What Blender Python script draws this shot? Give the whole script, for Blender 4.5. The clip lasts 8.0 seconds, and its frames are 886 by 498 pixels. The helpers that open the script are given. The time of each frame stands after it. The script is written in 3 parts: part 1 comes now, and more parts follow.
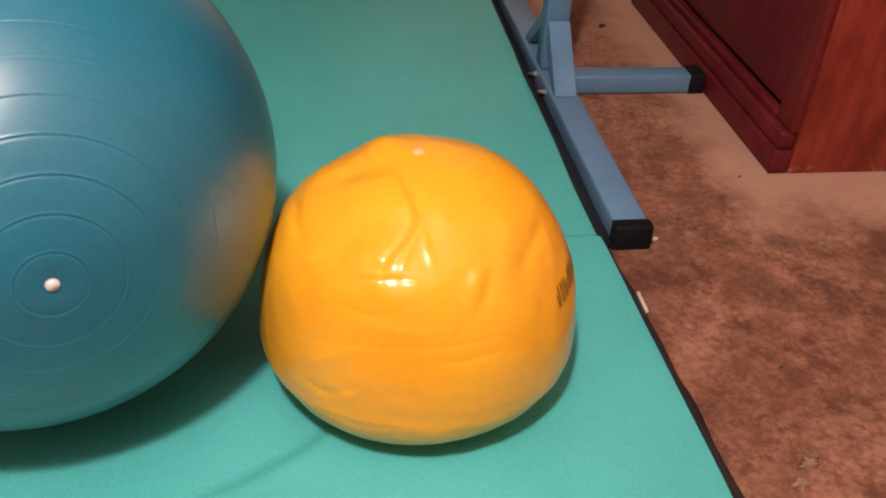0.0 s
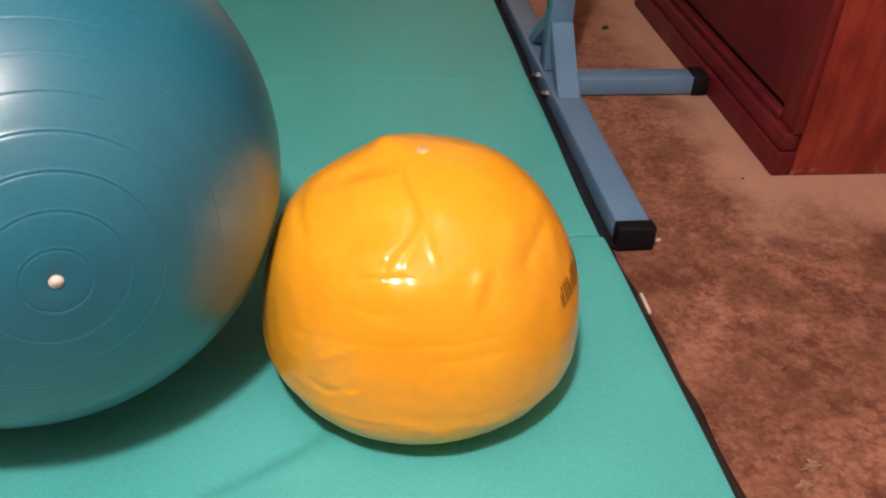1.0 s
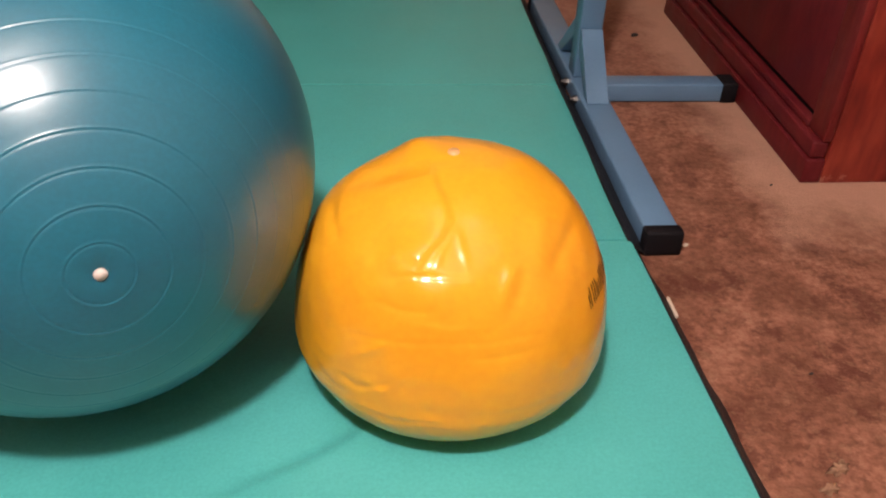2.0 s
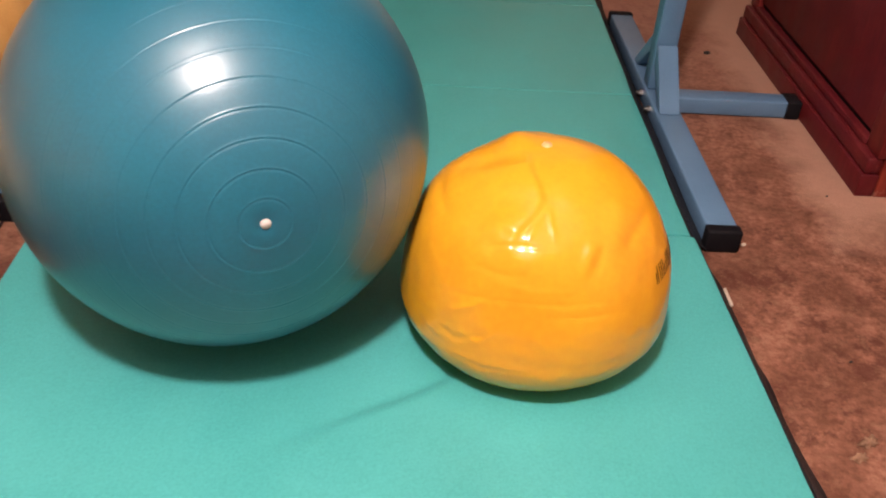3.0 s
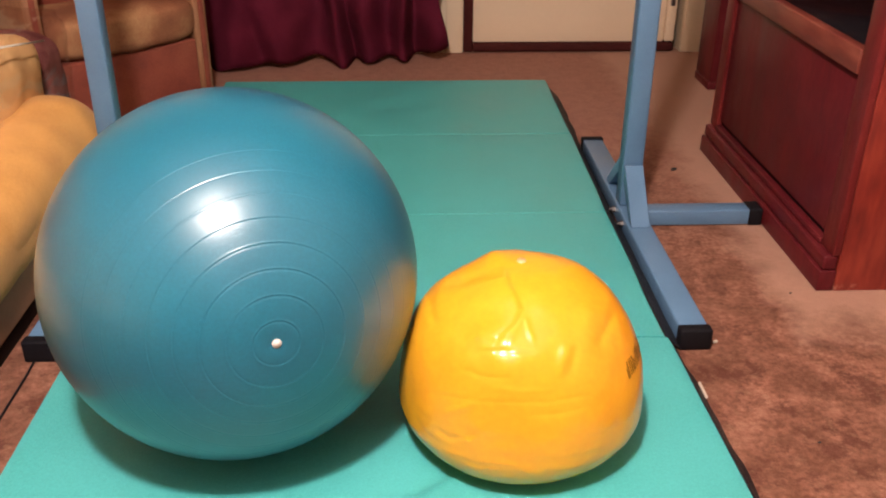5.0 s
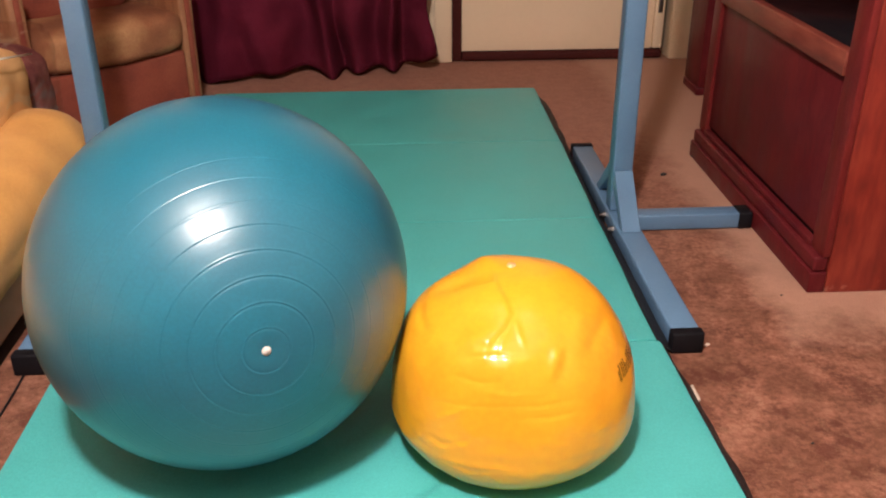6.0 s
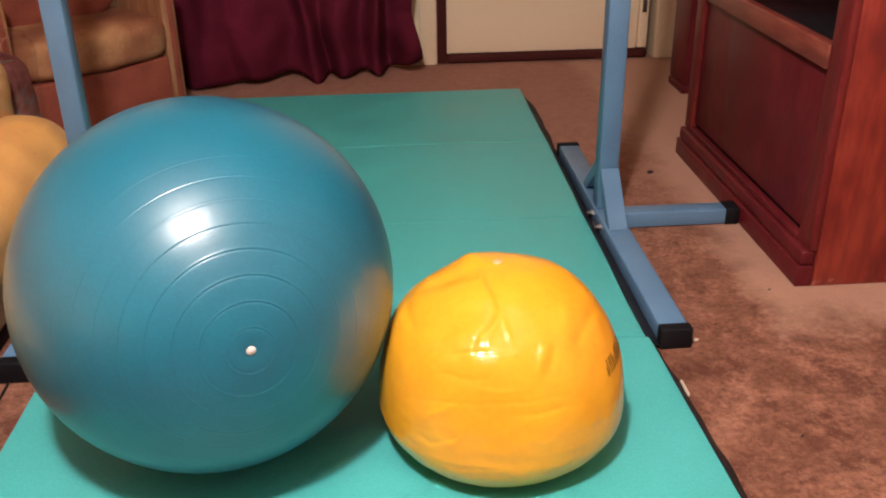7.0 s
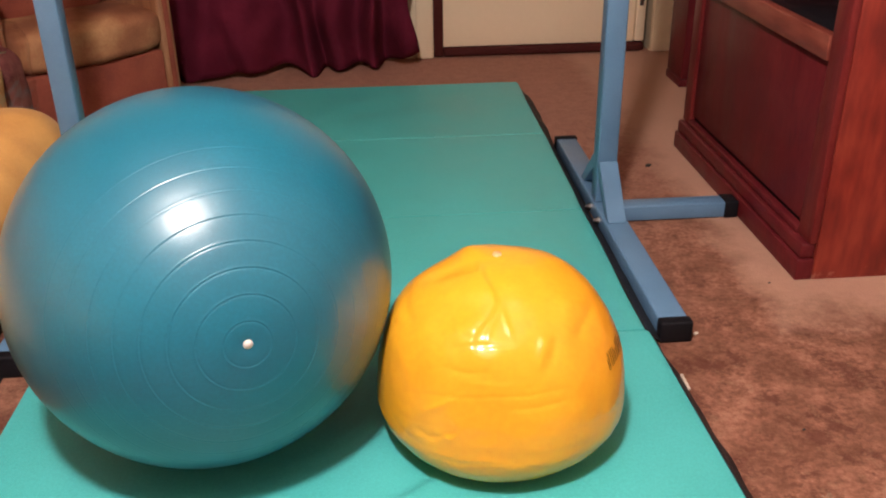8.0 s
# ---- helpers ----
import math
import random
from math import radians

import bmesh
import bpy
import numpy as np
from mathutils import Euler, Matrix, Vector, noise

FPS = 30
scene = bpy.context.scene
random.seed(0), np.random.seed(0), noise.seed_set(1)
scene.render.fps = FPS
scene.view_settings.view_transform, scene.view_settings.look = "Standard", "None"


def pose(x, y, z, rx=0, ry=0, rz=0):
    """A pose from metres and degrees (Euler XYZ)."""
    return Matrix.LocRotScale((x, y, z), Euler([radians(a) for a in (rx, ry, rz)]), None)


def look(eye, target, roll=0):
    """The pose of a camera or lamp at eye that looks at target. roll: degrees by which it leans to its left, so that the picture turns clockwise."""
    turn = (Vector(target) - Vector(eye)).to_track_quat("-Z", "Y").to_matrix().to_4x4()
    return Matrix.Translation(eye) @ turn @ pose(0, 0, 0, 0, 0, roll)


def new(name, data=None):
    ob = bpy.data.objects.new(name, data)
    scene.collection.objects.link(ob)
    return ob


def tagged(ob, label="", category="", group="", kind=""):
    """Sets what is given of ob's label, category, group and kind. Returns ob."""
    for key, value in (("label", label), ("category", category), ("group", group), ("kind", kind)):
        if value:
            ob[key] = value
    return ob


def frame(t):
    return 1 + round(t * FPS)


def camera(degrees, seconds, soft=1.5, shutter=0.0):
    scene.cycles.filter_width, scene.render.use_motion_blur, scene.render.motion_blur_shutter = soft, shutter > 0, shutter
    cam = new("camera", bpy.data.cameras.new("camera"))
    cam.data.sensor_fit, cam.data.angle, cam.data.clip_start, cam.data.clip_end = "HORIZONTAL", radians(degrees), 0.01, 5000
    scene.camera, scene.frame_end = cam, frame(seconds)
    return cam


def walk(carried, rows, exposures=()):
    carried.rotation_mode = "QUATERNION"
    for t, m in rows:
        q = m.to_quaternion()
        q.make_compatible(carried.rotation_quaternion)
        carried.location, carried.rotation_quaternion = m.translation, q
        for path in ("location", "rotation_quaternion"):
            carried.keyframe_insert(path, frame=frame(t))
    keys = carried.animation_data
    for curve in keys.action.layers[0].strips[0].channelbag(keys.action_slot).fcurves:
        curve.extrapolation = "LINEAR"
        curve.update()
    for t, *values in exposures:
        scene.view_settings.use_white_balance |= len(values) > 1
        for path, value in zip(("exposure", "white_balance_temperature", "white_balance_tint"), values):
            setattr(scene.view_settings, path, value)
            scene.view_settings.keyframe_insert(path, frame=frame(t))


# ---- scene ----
cam = camera(51.8, 8.0, soft=2.0, shutter=0.5)
PATH = [
    (0, (0.126, -1.214, 0.906), (0.398, 0.387, -0.262), 3.7),
    (0.5, (0.124, -1.212, 0.903), (0.398, 0.39, -0.262), 3.8),
    (1, (0.123, -1.215, 0.902), (0.393, 0.389, -0.261), 3.9),
    (1.2, (0.121, -1.215, 0.903), (0.386, 0.389, -0.261), 3.9),
    (2.3, (0.108, -1.267, 0.911), (0.297, 0.359, -0.238), 3.8),
    (2.5, (0.081, -1.299, 0.93), (0.255, 0.322, -0.228), 4.6),
    (3, (0.046, -1.422, 0.981), (0.139, 0.214, -0.165), 4.3),
    (3.5, (0.035, -1.488, 1.022), (0.133, 0.179, -0.078), 3.4),
    (4, (0.04, -1.531, 1.049), (0.125, 0.222, 0.09), 2.7),
    (4.5, (0.055, -1.565, 1.056), (0.13, 0.198, 0.115), 1.4),
    (4.7, (0.060, -1.568, 1.055), (0.139, 0.202, 0.127), 0.9),
    (5.8, (0.063, -1.574, 1.046), (0.152, 0.214, 0.154), -0.1),
    (6, (0.067, -1.573, 1.044), (0.165, 0.216, 0.155), -0.2),
    (6.5, (0.069, -1.578, 1.035), (0.182, 0.216, 0.158), -0.7),
    (7, (0.075, -1.573, 1.029), (0.194, 0.22, 0.151), -0.9),
    (7.5, (0.074, -1.563, 1.021), (0.196, 0.228, 0.139), -0.9),
    (8, (0.07, -1.559, 1.017), (0.199, 0.229, 0.13), -0.8),
]
EXPOSURES = [(0.0, -0.2, 6500, 14), (1.0, -0.2, 6500, 14), (2.5, -0.15, 6500, 15), (3.5, 0.1, 6500, 17), (4.5, 0.3, 6500, 15), (6.0, 0.2, 6350, 12), (8.0, 0.14, 6200, 10)]
walk(cam, [(t, look(eye, target, roll)) for t, eye, target, roll in PATH], EXPOSURES)

# ---- world and light ----
world = bpy.data.worlds.new("world")
scene.world = world
world.use_nodes = True
bg = next(n for n in world.node_tree.nodes if n.type == "BACKGROUND")
bg.inputs["Color"].default_value = (1.0, 0.86, 0.7, 1)
bg.inputs["Strength"].default_value = 0.01

LAMP_AT = (-0.17, -1.44, 2.28)
lamp_data = bpy.data.lights.new("ceiling_bulb", "POINT")
lamp_data.energy, lamp_data.color, lamp_data.shadow_soft_size = 250.0, (1.0, 0.885, 0.82), 0.085
lamp_ob = new("ceiling_bulb", lamp_data)
lamp_ob.location = LAMP_AT


# ---- materials ----
def surface(name, base, rough=0.5, dark=None, light=None, scale=8.0, fine=120.0, fine_amount=0.25, bump=0.0, bump_scale=400.0,
            metallic=0.0, specular=0.5, coat=0.0, coat_rough=0.1, stretch=(1, 1, 1), rough_var=0.08, sheen=0.0, random_amount=0.0):
    m = bpy.data.materials.new(name)
    m.use_nodes = True
    nt = m.node_tree
    nodes, link = nt.nodes, nt.links.new
    bsdf = next(n for n in nodes if n.type == "BSDF_PRINCIPLED")
    co = nodes.new("ShaderNodeTexCoord")
    mp = nodes.new("ShaderNodeMapping")
    mp.inputs["Scale"].default_value = stretch
    link(co.outputs["Object"], mp.inputs["Vector"])
    big = nodes.new("ShaderNodeTexNoise")
    big.inputs["Scale"].default_value, big.inputs["Detail"].default_value = scale, 6.0
    small = nodes.new("ShaderNodeTexNoise")
    small.inputs["Scale"].default_value, small.inputs["Detail"].default_value = fine, 4.0
    link(mp.outputs["Vector"], big.inputs["Vector"])
    link(mp.outputs["Vector"], small.inputs["Vector"])
    ramp = nodes.new("ShaderNodeValToRGB")
    dark = dark or tuple(c * 0.8 for c in base)
    light = light or tuple(min(1.0, c * 1.18) for c in base)
    e = ramp.color_ramp.elements
    e[0].position, e[0].color = 0.32, (*dark, 1)
    e[1].position, e[1].color = 0.68, (*light, 1)
    mid = e.new(0.5)
    mid.color = (*base, 1)
    mix = nodes.new("ShaderNodeMix")
    mix.data_type = "FLOAT"
    mix.inputs[0].default_value = fine_amount
    link(big.outputs["Fac"], mix.inputs[2])
    link(small.outputs["Fac"], mix.inputs[3])
    value = mix.outputs[0]
    if random_amount:
        info = nodes.new("ShaderNodeObjectInfo")
        add = nodes.new("ShaderNodeMath")
        add.operation = "MULTIPLY_ADD"
        add.inputs[1].default_value, add.inputs[2].default_value = random_amount, -random_amount / 2
        link(info.outputs["Random"], add.inputs[0])
        plus = nodes.new("ShaderNodeMath")
        link(add.outputs[0], plus.inputs[0])
        link(value, plus.inputs[1])
        value = plus.outputs[0]
    link(value, ramp.inputs["Fac"])
    link(ramp.outputs["Color"], bsdf.inputs["Base Color"])
    rr = nodes.new("ShaderNodeMapRange")
    rr.inputs["From Min"].default_value, rr.inputs["From Max"].default_value = 0.3, 0.7
    rr.inputs["To Min"].default_value, rr.inputs["To Max"].default_value = max(0.02, rough - rough_var), min(1.0, rough + rough_var)
    link(big.outputs["Fac"], rr.inputs["Value"])
    link(rr.outputs["Result"], bsdf.inputs["Roughness"])
    bsdf.inputs["Metallic"].default_value = metallic
    bsdf.inputs["Specular IOR Level"].default_value = specular
    bsdf.inputs["Coat Weight"].default_value = coat
    bsdf.inputs["Coat Roughness"].default_value = coat_rough
    bsdf.inputs["Sheen Weight"].default_value = sheen
    if bump:
        bn = nodes.new("ShaderNodeTexNoise")
        bn.inputs["Scale"].default_value, bn.inputs["Detail"].default_value = bump_scale, 3.0
        link(mp.outputs["Vector"], bn.inputs["Vector"])
        bp = nodes.new("ShaderNodeBump")
        bp.inputs["Strength"].default_value, bp.inputs["Distance"].default_value = bump, 0.003
        link(bn.outputs["Fac"], bp.inputs["Height"])
        link(bp.outputs["Normal"], bsdf.inputs["Normal"])
    return m


def clear_plastic(name):
    """Thin film: mostly see-through, with a sharp gloss."""
    m = bpy.data.materials.new(name)
    m.use_nodes = True
    nt = m.node_tree
    out = next(n for n in nt.nodes if n.type == "OUTPUT_MATERIAL")
    clear = nt.nodes.new("ShaderNodeBsdfTransparent")
    clear.inputs["Color"].default_value = (0.97, 0.955, 0.94, 1)
    gloss = nt.nodes.new("ShaderNodeBsdfGlossy")
    gloss.inputs["Roughness"].default_value = 0.12
    edge = nt.nodes.new("ShaderNodeLayerWeight")
    edge.inputs["Blend"].default_value = 0.25
    fres = nt.nodes.new("ShaderNodeMapRange")
    fres.inputs["To Min"].default_value, fres.inputs["To Max"].default_value = 0.015, 0.36
    nt.links.new(edge.outputs["Facing"], fres.inputs["Value"])
    mix = nt.nodes.new("ShaderNodeMixShader")
    nt.links.new(fres.outputs[0], mix.inputs[0])
    nt.links.new(clear.outputs[0], mix.inputs[1])
    nt.links.new(gloss.outputs[0], mix.inputs[2])
    nt.links.new(mix.outputs[0], out.inputs["Surface"])
    return m


def carpet_material():
    """Mottled brown carpet, soiled where it is walked on, cleaner close along the cabinet."""
    m = surface("carpet", (0.315, 0.139, 0.090), 0.95, (0.205, 0.085, 0.052), (0.395, 0.188, 0.122), scale=26.0, fine=90.0,
                fine_amount=0.5, bump=0.9, bump_scale=190.0, specular=0.1)
    nt = m.node_tree
    nodes, link = nt.nodes, nt.links.new
    bsdf = next(n for n in nodes if n.type == "BSDF_PRINCIPLED")
    ramp = next(n for n in nodes if n.type == "VALTORGB")
    ramp.color_ramp.elements[0].position, ramp.color_ramp.elements[2].position = 0.40, 0.60
    co = next(n for n in nodes if n.type == "TEX_COORD")
    # broad patches of old dirt
    patch = nodes.new("ShaderNodeTexNoise")
    patch.inputs["Scale"].default_value, patch.inputs["Detail"].default_value, patch.inputs["Roughness"].default_value = 5.0, 10.0, 0.70
    link(co.outputs["Object"], patch.inputs["Vector"])
    # clean margin: how far a spot is from the cabinet's foot, with a ragged border
    sep = nodes.new("ShaderNodeSeparateXYZ")
    link(co.outputs["Object"], sep.inputs[0])

    def calc(op, a, b):
        n = nodes.new("ShaderNodeMath")
        n.operation = op
        for i, v in enumerate((a, b)):
            if isinstance(v, (int, float)):
                n.inputs[i].default_value = v
            else:
                link(v, n.inputs[i])
        return n.outputs[0]
    away = calc("MAXIMUM", calc("SUBTRACT", 1.018, sep.outputs["X"]), calc("MULTIPLY", calc("SUBTRACT", 0.243, sep.outputs["Y"]), 0.55))
    away = calc("ADD", away, calc("MULTIPLY", calc("SUBTRACT", patch.outputs["Fac"], 0.5), 0.22))

    def band(value, lo, hi, to_lo=0.0, to_hi=1.0):
        n = nodes.new("ShaderNodeMapRange")
        for key, v in (("From Min", lo), ("From Max", hi), ("To Min", to_lo), ("To Max", to_hi)):
            n.inputs[key].default_value = v
        link(value, n.inputs["Value"])
        return n.outputs["Result"]

    def spots(scale, rough):
        n = nodes.new("ShaderNodeTexNoise")
        n.inputs["Scale"].default_value, n.inputs["Detail"].default_value, n.inputs["Roughness"].default_value = scale, 9.0, rough
        link(co.outputs["Object"], n.inputs["Vector"])
        return n.outputs["Fac"]

    def tint(fac, under, colour):
        n = nodes.new("ShaderNodeMix")
        n.data_type = "RGBA"
        link(fac, n.inputs[0])
        link(under, n.inputs[6])
        n.inputs[7].default_value = (*colour, 1)
        return n.outputs[2]
    used = band(sep.outputs["Y"], 1.1, 0.0, 0.22, 1.0)
    dull = calc("MULTIPLY", calc("ADD", band(patch.outputs["Fac"], 0.43, 0.60, 0.0, 0.62), 0.25), used)
    col = tint(dull, ramp.outputs["Color"], (0.120, 0.047, 0.028))
    # trodden-in dark blots and a few pale flecks of crushed pile
    blots = calc("MULTIPLY", band(spots(9.0, 0.74), 0.51, 0.58, 0.0, 0.66), used)
    col = tint(blots, col, (0.090, 0.028, 0.019))
    specks = calc("MULTIPLY", band(spots(44.0, 0.78), 0.54, 0.60, 0.0, 0.34), used)
    col = tint(specks, col, (0.085, 0.030, 0.020))
    flecks = calc("MULTIPLY", band(spots(30.0, 0.74), 0.56, 0.64, 0.0, 0.40), used)
    col = tint(flecks, col, (0.31, 0.172, 0.105))
    # lighter, pinker and more even towards the back of the room
    col = tint(band(sep.outputs["Y"], 0.6, 1.5, 0.0, 0.55), col, (0.40, 0.198, 0.145))
    col = tint(calc("MULTIPLY", band(away, 0.14, 0.05), 0.78), col, (0.48, 0.270, 0.190))
    link(col, bsdf.inputs["Base Color"])
    return m


def wood_grain(name, dark, mid, light, along="z"):
    """Stained board: long streaks of grain, broad blotches of stain, pale scuffs along the foot."""
    m = surface(name, mid, 0.40, dark, light, scale=3.2, fine=9.0, fine_amount=0.62, stretch=(4.0, 4.0, 0.9) if along == "z" else (4.0, 0.9, 4.0),
                bump=0.12, bump_scale=30.0, specular=0.4, rough_var=0.12)
    nt = m.node_tree
    nodes, link = nt.nodes, nt.links.new
    bsdf = next(n for n in nodes if n.type == "BSDF_PRINCIPLED")
    ramp = next(n for n in nodes if n.type == "VALTORGB")
    ramp.color_ramp.elements[0].position, ramp.color_ramp.elements[2].position = 0.36, 0.66
    co = next(n for n in nodes if n.type == "TEX_COORD")
    chips = nodes.new("ShaderNodeTexNoise")
    chips.inputs["Scale"].default_value, chips.inputs["Detail"].default_value, chips.inputs["Roughness"].default_value = 38.0, 8.0, 0.7
    link(co.outputs["Object"], chips.inputs["Vector"])
    sep = nodes.new("ShaderNodeSeparateXYZ")
    link(co.outputs["Object"], sep.inputs[0])
    foot = nodes.new("ShaderNodeMapRange")
    foot.inputs["From Min"].default_value, foot.inputs["From Max"].default_value = 0.0, 0.06
    foot.inputs["To Min"].default_value, foot.inputs["To Max"].default_value = 0.20, 0.0
    link(sep.outputs["Z"], foot.inputs["Value"])
    add = nodes.new("ShaderNodeMath")
    link(chips.outputs["Fac"], add.inputs[0])
    link(foot.outputs["Result"], add.inputs[1])
    cut = nodes.new("ShaderNodeMapRange")
    cut.inputs["From Min"].default_value, cut.inputs["From Max"].default_value = 0.70, 0.80
    cut.inputs["To Max"].default_value = 0.75
    link(add.outputs[0], cut.inputs["Value"])
    mix = nodes.new("ShaderNodeMix")
    mix.data_type = "RGBA"
    link(cut.outputs["Result"], mix.inputs[0])
    link(ramp.outputs["Color"], mix.inputs[6])
    mix.inputs[7].default_value = (0.36, 0.15, 0.10, 1)
    link(mix.outputs[2], bsdf.inputs["Base Color"])
    return m


M_MAT = surface("teal_vinyl", (0.070, 0.410, 0.390), 0.41, (0.055, 0.350, 0.330), (0.084, 0.465, 0.445), scale=5.0, fine=260.0, fine_amount=0.55, bump=0.22, bump_scale=700.0, specular=0.5)
M_VELCRO = surface("black_hook_and_loop", (0.009, 0.008, 0.011), 0.55, bump=0.35, bump_scale=700.0)
M_STRAP = surface("pale_strap", (0.55, 0.45, 0.36), 0.7)
M_BLUE_BALL = surface("blue_pvc", (0.0015, 0.113, 0.176), 0.52, (0.001, 0.100, 0.157), (0.002, 0.136, 0.207), scale=5.0, fine=190.0, fine_amount=0.4, bump=0.03, bump_scale=900.0, rough_var=0.04, specular=0.42, coat=0.88, coat_rough=0.29)
next(n for n in M_BLUE_BALL.node_tree.nodes if n.type == "BSDF_PRINCIPLED").inputs["Coat IOR"].default_value = 1.52
M_PLUG = surface("white_plug", (0.62, 0.56, 0.52), 0.5)
M_YELLOW_BALL = surface("yellow_vinyl", (0.86, 0.374, 0.016), 0.38, (0.82, 0.330, 0.013), (0.89, 0.415, 0.019), scale=6.0, fine=90.0, bump=0.03, bump_scale=60.0, rough_var=0.05, specular=0.26, coat=0.55, coat_rough=0.14)
M_INK = surface("black_print", (0.012, 0.009, 0.008), 0.7, specular=0.1)
M_STEEL = surface("blue_powder_coat", (0.102, 0.198, 0.32), 0.36, (0.088, 0.172, 0.285), (0.117, 0.222, 0.355), scale=6.0, fine=300.0, bump=0.08, bump_scale=700.0)
M_CAP = surface("black_rubber", (0.006, 0.005, 0.007), 0.7, specular=0.15)
M_BOLT = surface("zinc_bolt", (0.28, 0.26, 0.25), 0.35, metallic=1.0)
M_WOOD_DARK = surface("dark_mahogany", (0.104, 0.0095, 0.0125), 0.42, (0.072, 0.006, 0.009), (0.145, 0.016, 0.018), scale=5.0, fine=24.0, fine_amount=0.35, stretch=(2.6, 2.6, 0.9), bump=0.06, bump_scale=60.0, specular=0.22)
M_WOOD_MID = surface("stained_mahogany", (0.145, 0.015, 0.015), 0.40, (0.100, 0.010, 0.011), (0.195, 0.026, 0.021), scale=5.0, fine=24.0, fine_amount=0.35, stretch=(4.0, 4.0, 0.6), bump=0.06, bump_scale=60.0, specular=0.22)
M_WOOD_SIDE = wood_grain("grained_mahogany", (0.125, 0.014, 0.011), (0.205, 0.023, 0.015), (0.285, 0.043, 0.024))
M_WOOD_RAIL = wood_grain("worn_mahogany_rail", (0.13, 0.024, 0.017), (0.190, 0.040, 0.026), (0.26, 0.07, 0.044), along="y")
M_PALE_PLUG = surface("amber_plug", (0.84, 0.47, 0.20), 0.4)
M_CRUMB = surface("dark_crumb", (0.02, 0.015, 0.012), 0.8)
M_SCRAP = surface("pale_scrap", (0.27, 0.145, 0.085), 0.9, (0.19, 0.09, 0.055), (0.34, 0.19, 0.12), scale=160.0)
M_CRUMB_PALE = surface("pale_crumb", (0.6, 0.5, 0.4), 0.8)
M_BLANKET_TAN = surface("tan_blanket", (0.74, 0.43, 0.185), 0.9, scale=9.0, fine=150.0, bump=0.3, bump_scale=300.0, specular=0.1)
M_BLANKET = surface("maroon_blanket", (0.19, 0.065, 0.055), 0.9, (0.09, 0.022, 0.022), (0.30, 0.13, 0.11), scale=16.0, fine=150.0, bump=0.3, bump_scale=300.0, specular=0.1)
# flat black: niche inside, plus painted shade under the sofa and front panel
M_FLAT_BLACK = surface("flat_black", (0.006, 0.005, 0.007), 0.6, specular=0.1)
M_CURTAIN = surface("maroon_drape", (0.094, 0.0075, 0.020), 0.9, (0.060, 0.0045, 0.014), (0.140, 0.014, 0.031), scale=4.0, fine=300.0, bump=0.2, bump_scale=900.0, specular=0.1)
M_WALL = surface("cream_paint", (0.72, 0.58, 0.40), 0.7, scale=3.0, fine=60.0, bump=0.1, bump_scale=150.0)
M_PLASTER = surface("tan_plaster", (0.42, 0.335, 0.255), 0.75, scale=3.0, fine=50.0, bump=0.1, bump_scale=150.0)
M_DOOR = surface("door_paint", (0.84, 0.66, 0.45), 0.5, (0.81, 0.63, 0.425), (0.87, 0.69, 0.475), scale=2.0, fine=60.0)
M_SEAL = surface("dark_weather_seal", (0.062, 0.012, 0.010), 0.8, specular=0.15)
M_CEIL = surface("ceiling_paint", (0.56, 0.51, 0.46), 0.9, bump=0.4, bump_scale=90.0)
M_SOFA = surface("tan_velour", (0.62, 0.31, 0.085), 0.85, (0.52, 0.245, 0.062), (0.70, 0.36, 0.105), scale=7.0, fine=150.0, bump=0.25, bump_scale=500.0, sheen=0.08, specular=0.2)
# darker copy of the tan velour, with the shade below the arm in its colour
M_SOFA_BASE = surface("shaded_tan_velour", (0.33, 0.165, 0.085), 0.85, scale=7.0, fine=150.0, bump=0.25, bump_scale=500.0)
M_CHAIR = surface("russet_velour", (0.245, 0.060, 0.037), 0.85, (0.175, 0.042, 0.027), (0.30, 0.088, 0.050), scale=8.0, fine=150.0, bump=0.25, bump_scale=500.0, specular=0.2)
M_CHAIR_SEAT = surface("worn_gold_velour", (0.29, 0.115, 0.056), 0.85, (0.135, 0.045, 0.026), (0.50, 0.27, 0.125), scale=3.4, fine=120.0, fine_amount=0.12, bump=0.25, bump_scale=500.0, specular=0.2)
M_CHAIR_WOOD = surface("oak_trim", (0.31, 0.135, 0.062), 0.5, (0.20, 0.075, 0.034), (0.41, 0.20, 0.10), scale=6.0, fine=50.0, stretch=(6, 6, 0.8))
M_CARPET = carpet_material()
M_PLASTIC = clear_plastic("clear_plastic")
# pale colour carries the specular streak along the film's hem
M_HEM = surface("film_glint", (0.75, 0.68, 0.58), 0.18, specular=0.9)
M_LAMP = surface("lamp_enamel", (0.8, 0.78, 0.74), 0.4)


# ---- building helpers ----
def part(name, bm, material, parent=None, label="", smooth=True):
    me = bpy.data.meshes.new(name)
    bmesh.ops.recalc_face_normals(bm, faces=bm.faces[:])
    bm.to_mesh(me)
    bm.free()
    if smooth:
        for p in me.polygons:
            p.use_smooth = True
    me.materials.append(material)
    ob = new(name, me)
    ob.parent = parent
    if label:
        ob["label"] = label
    return ob


def thing(name, label, category, at=(0, 0, 0), turn=0.0, group="", kind=""):
    ob = new(name)
    ob.matrix_basis = pose(*at, 0, 0, turn)
    ob.empty_display_size = 0.05
    return tagged(ob, label, category, group, kind)


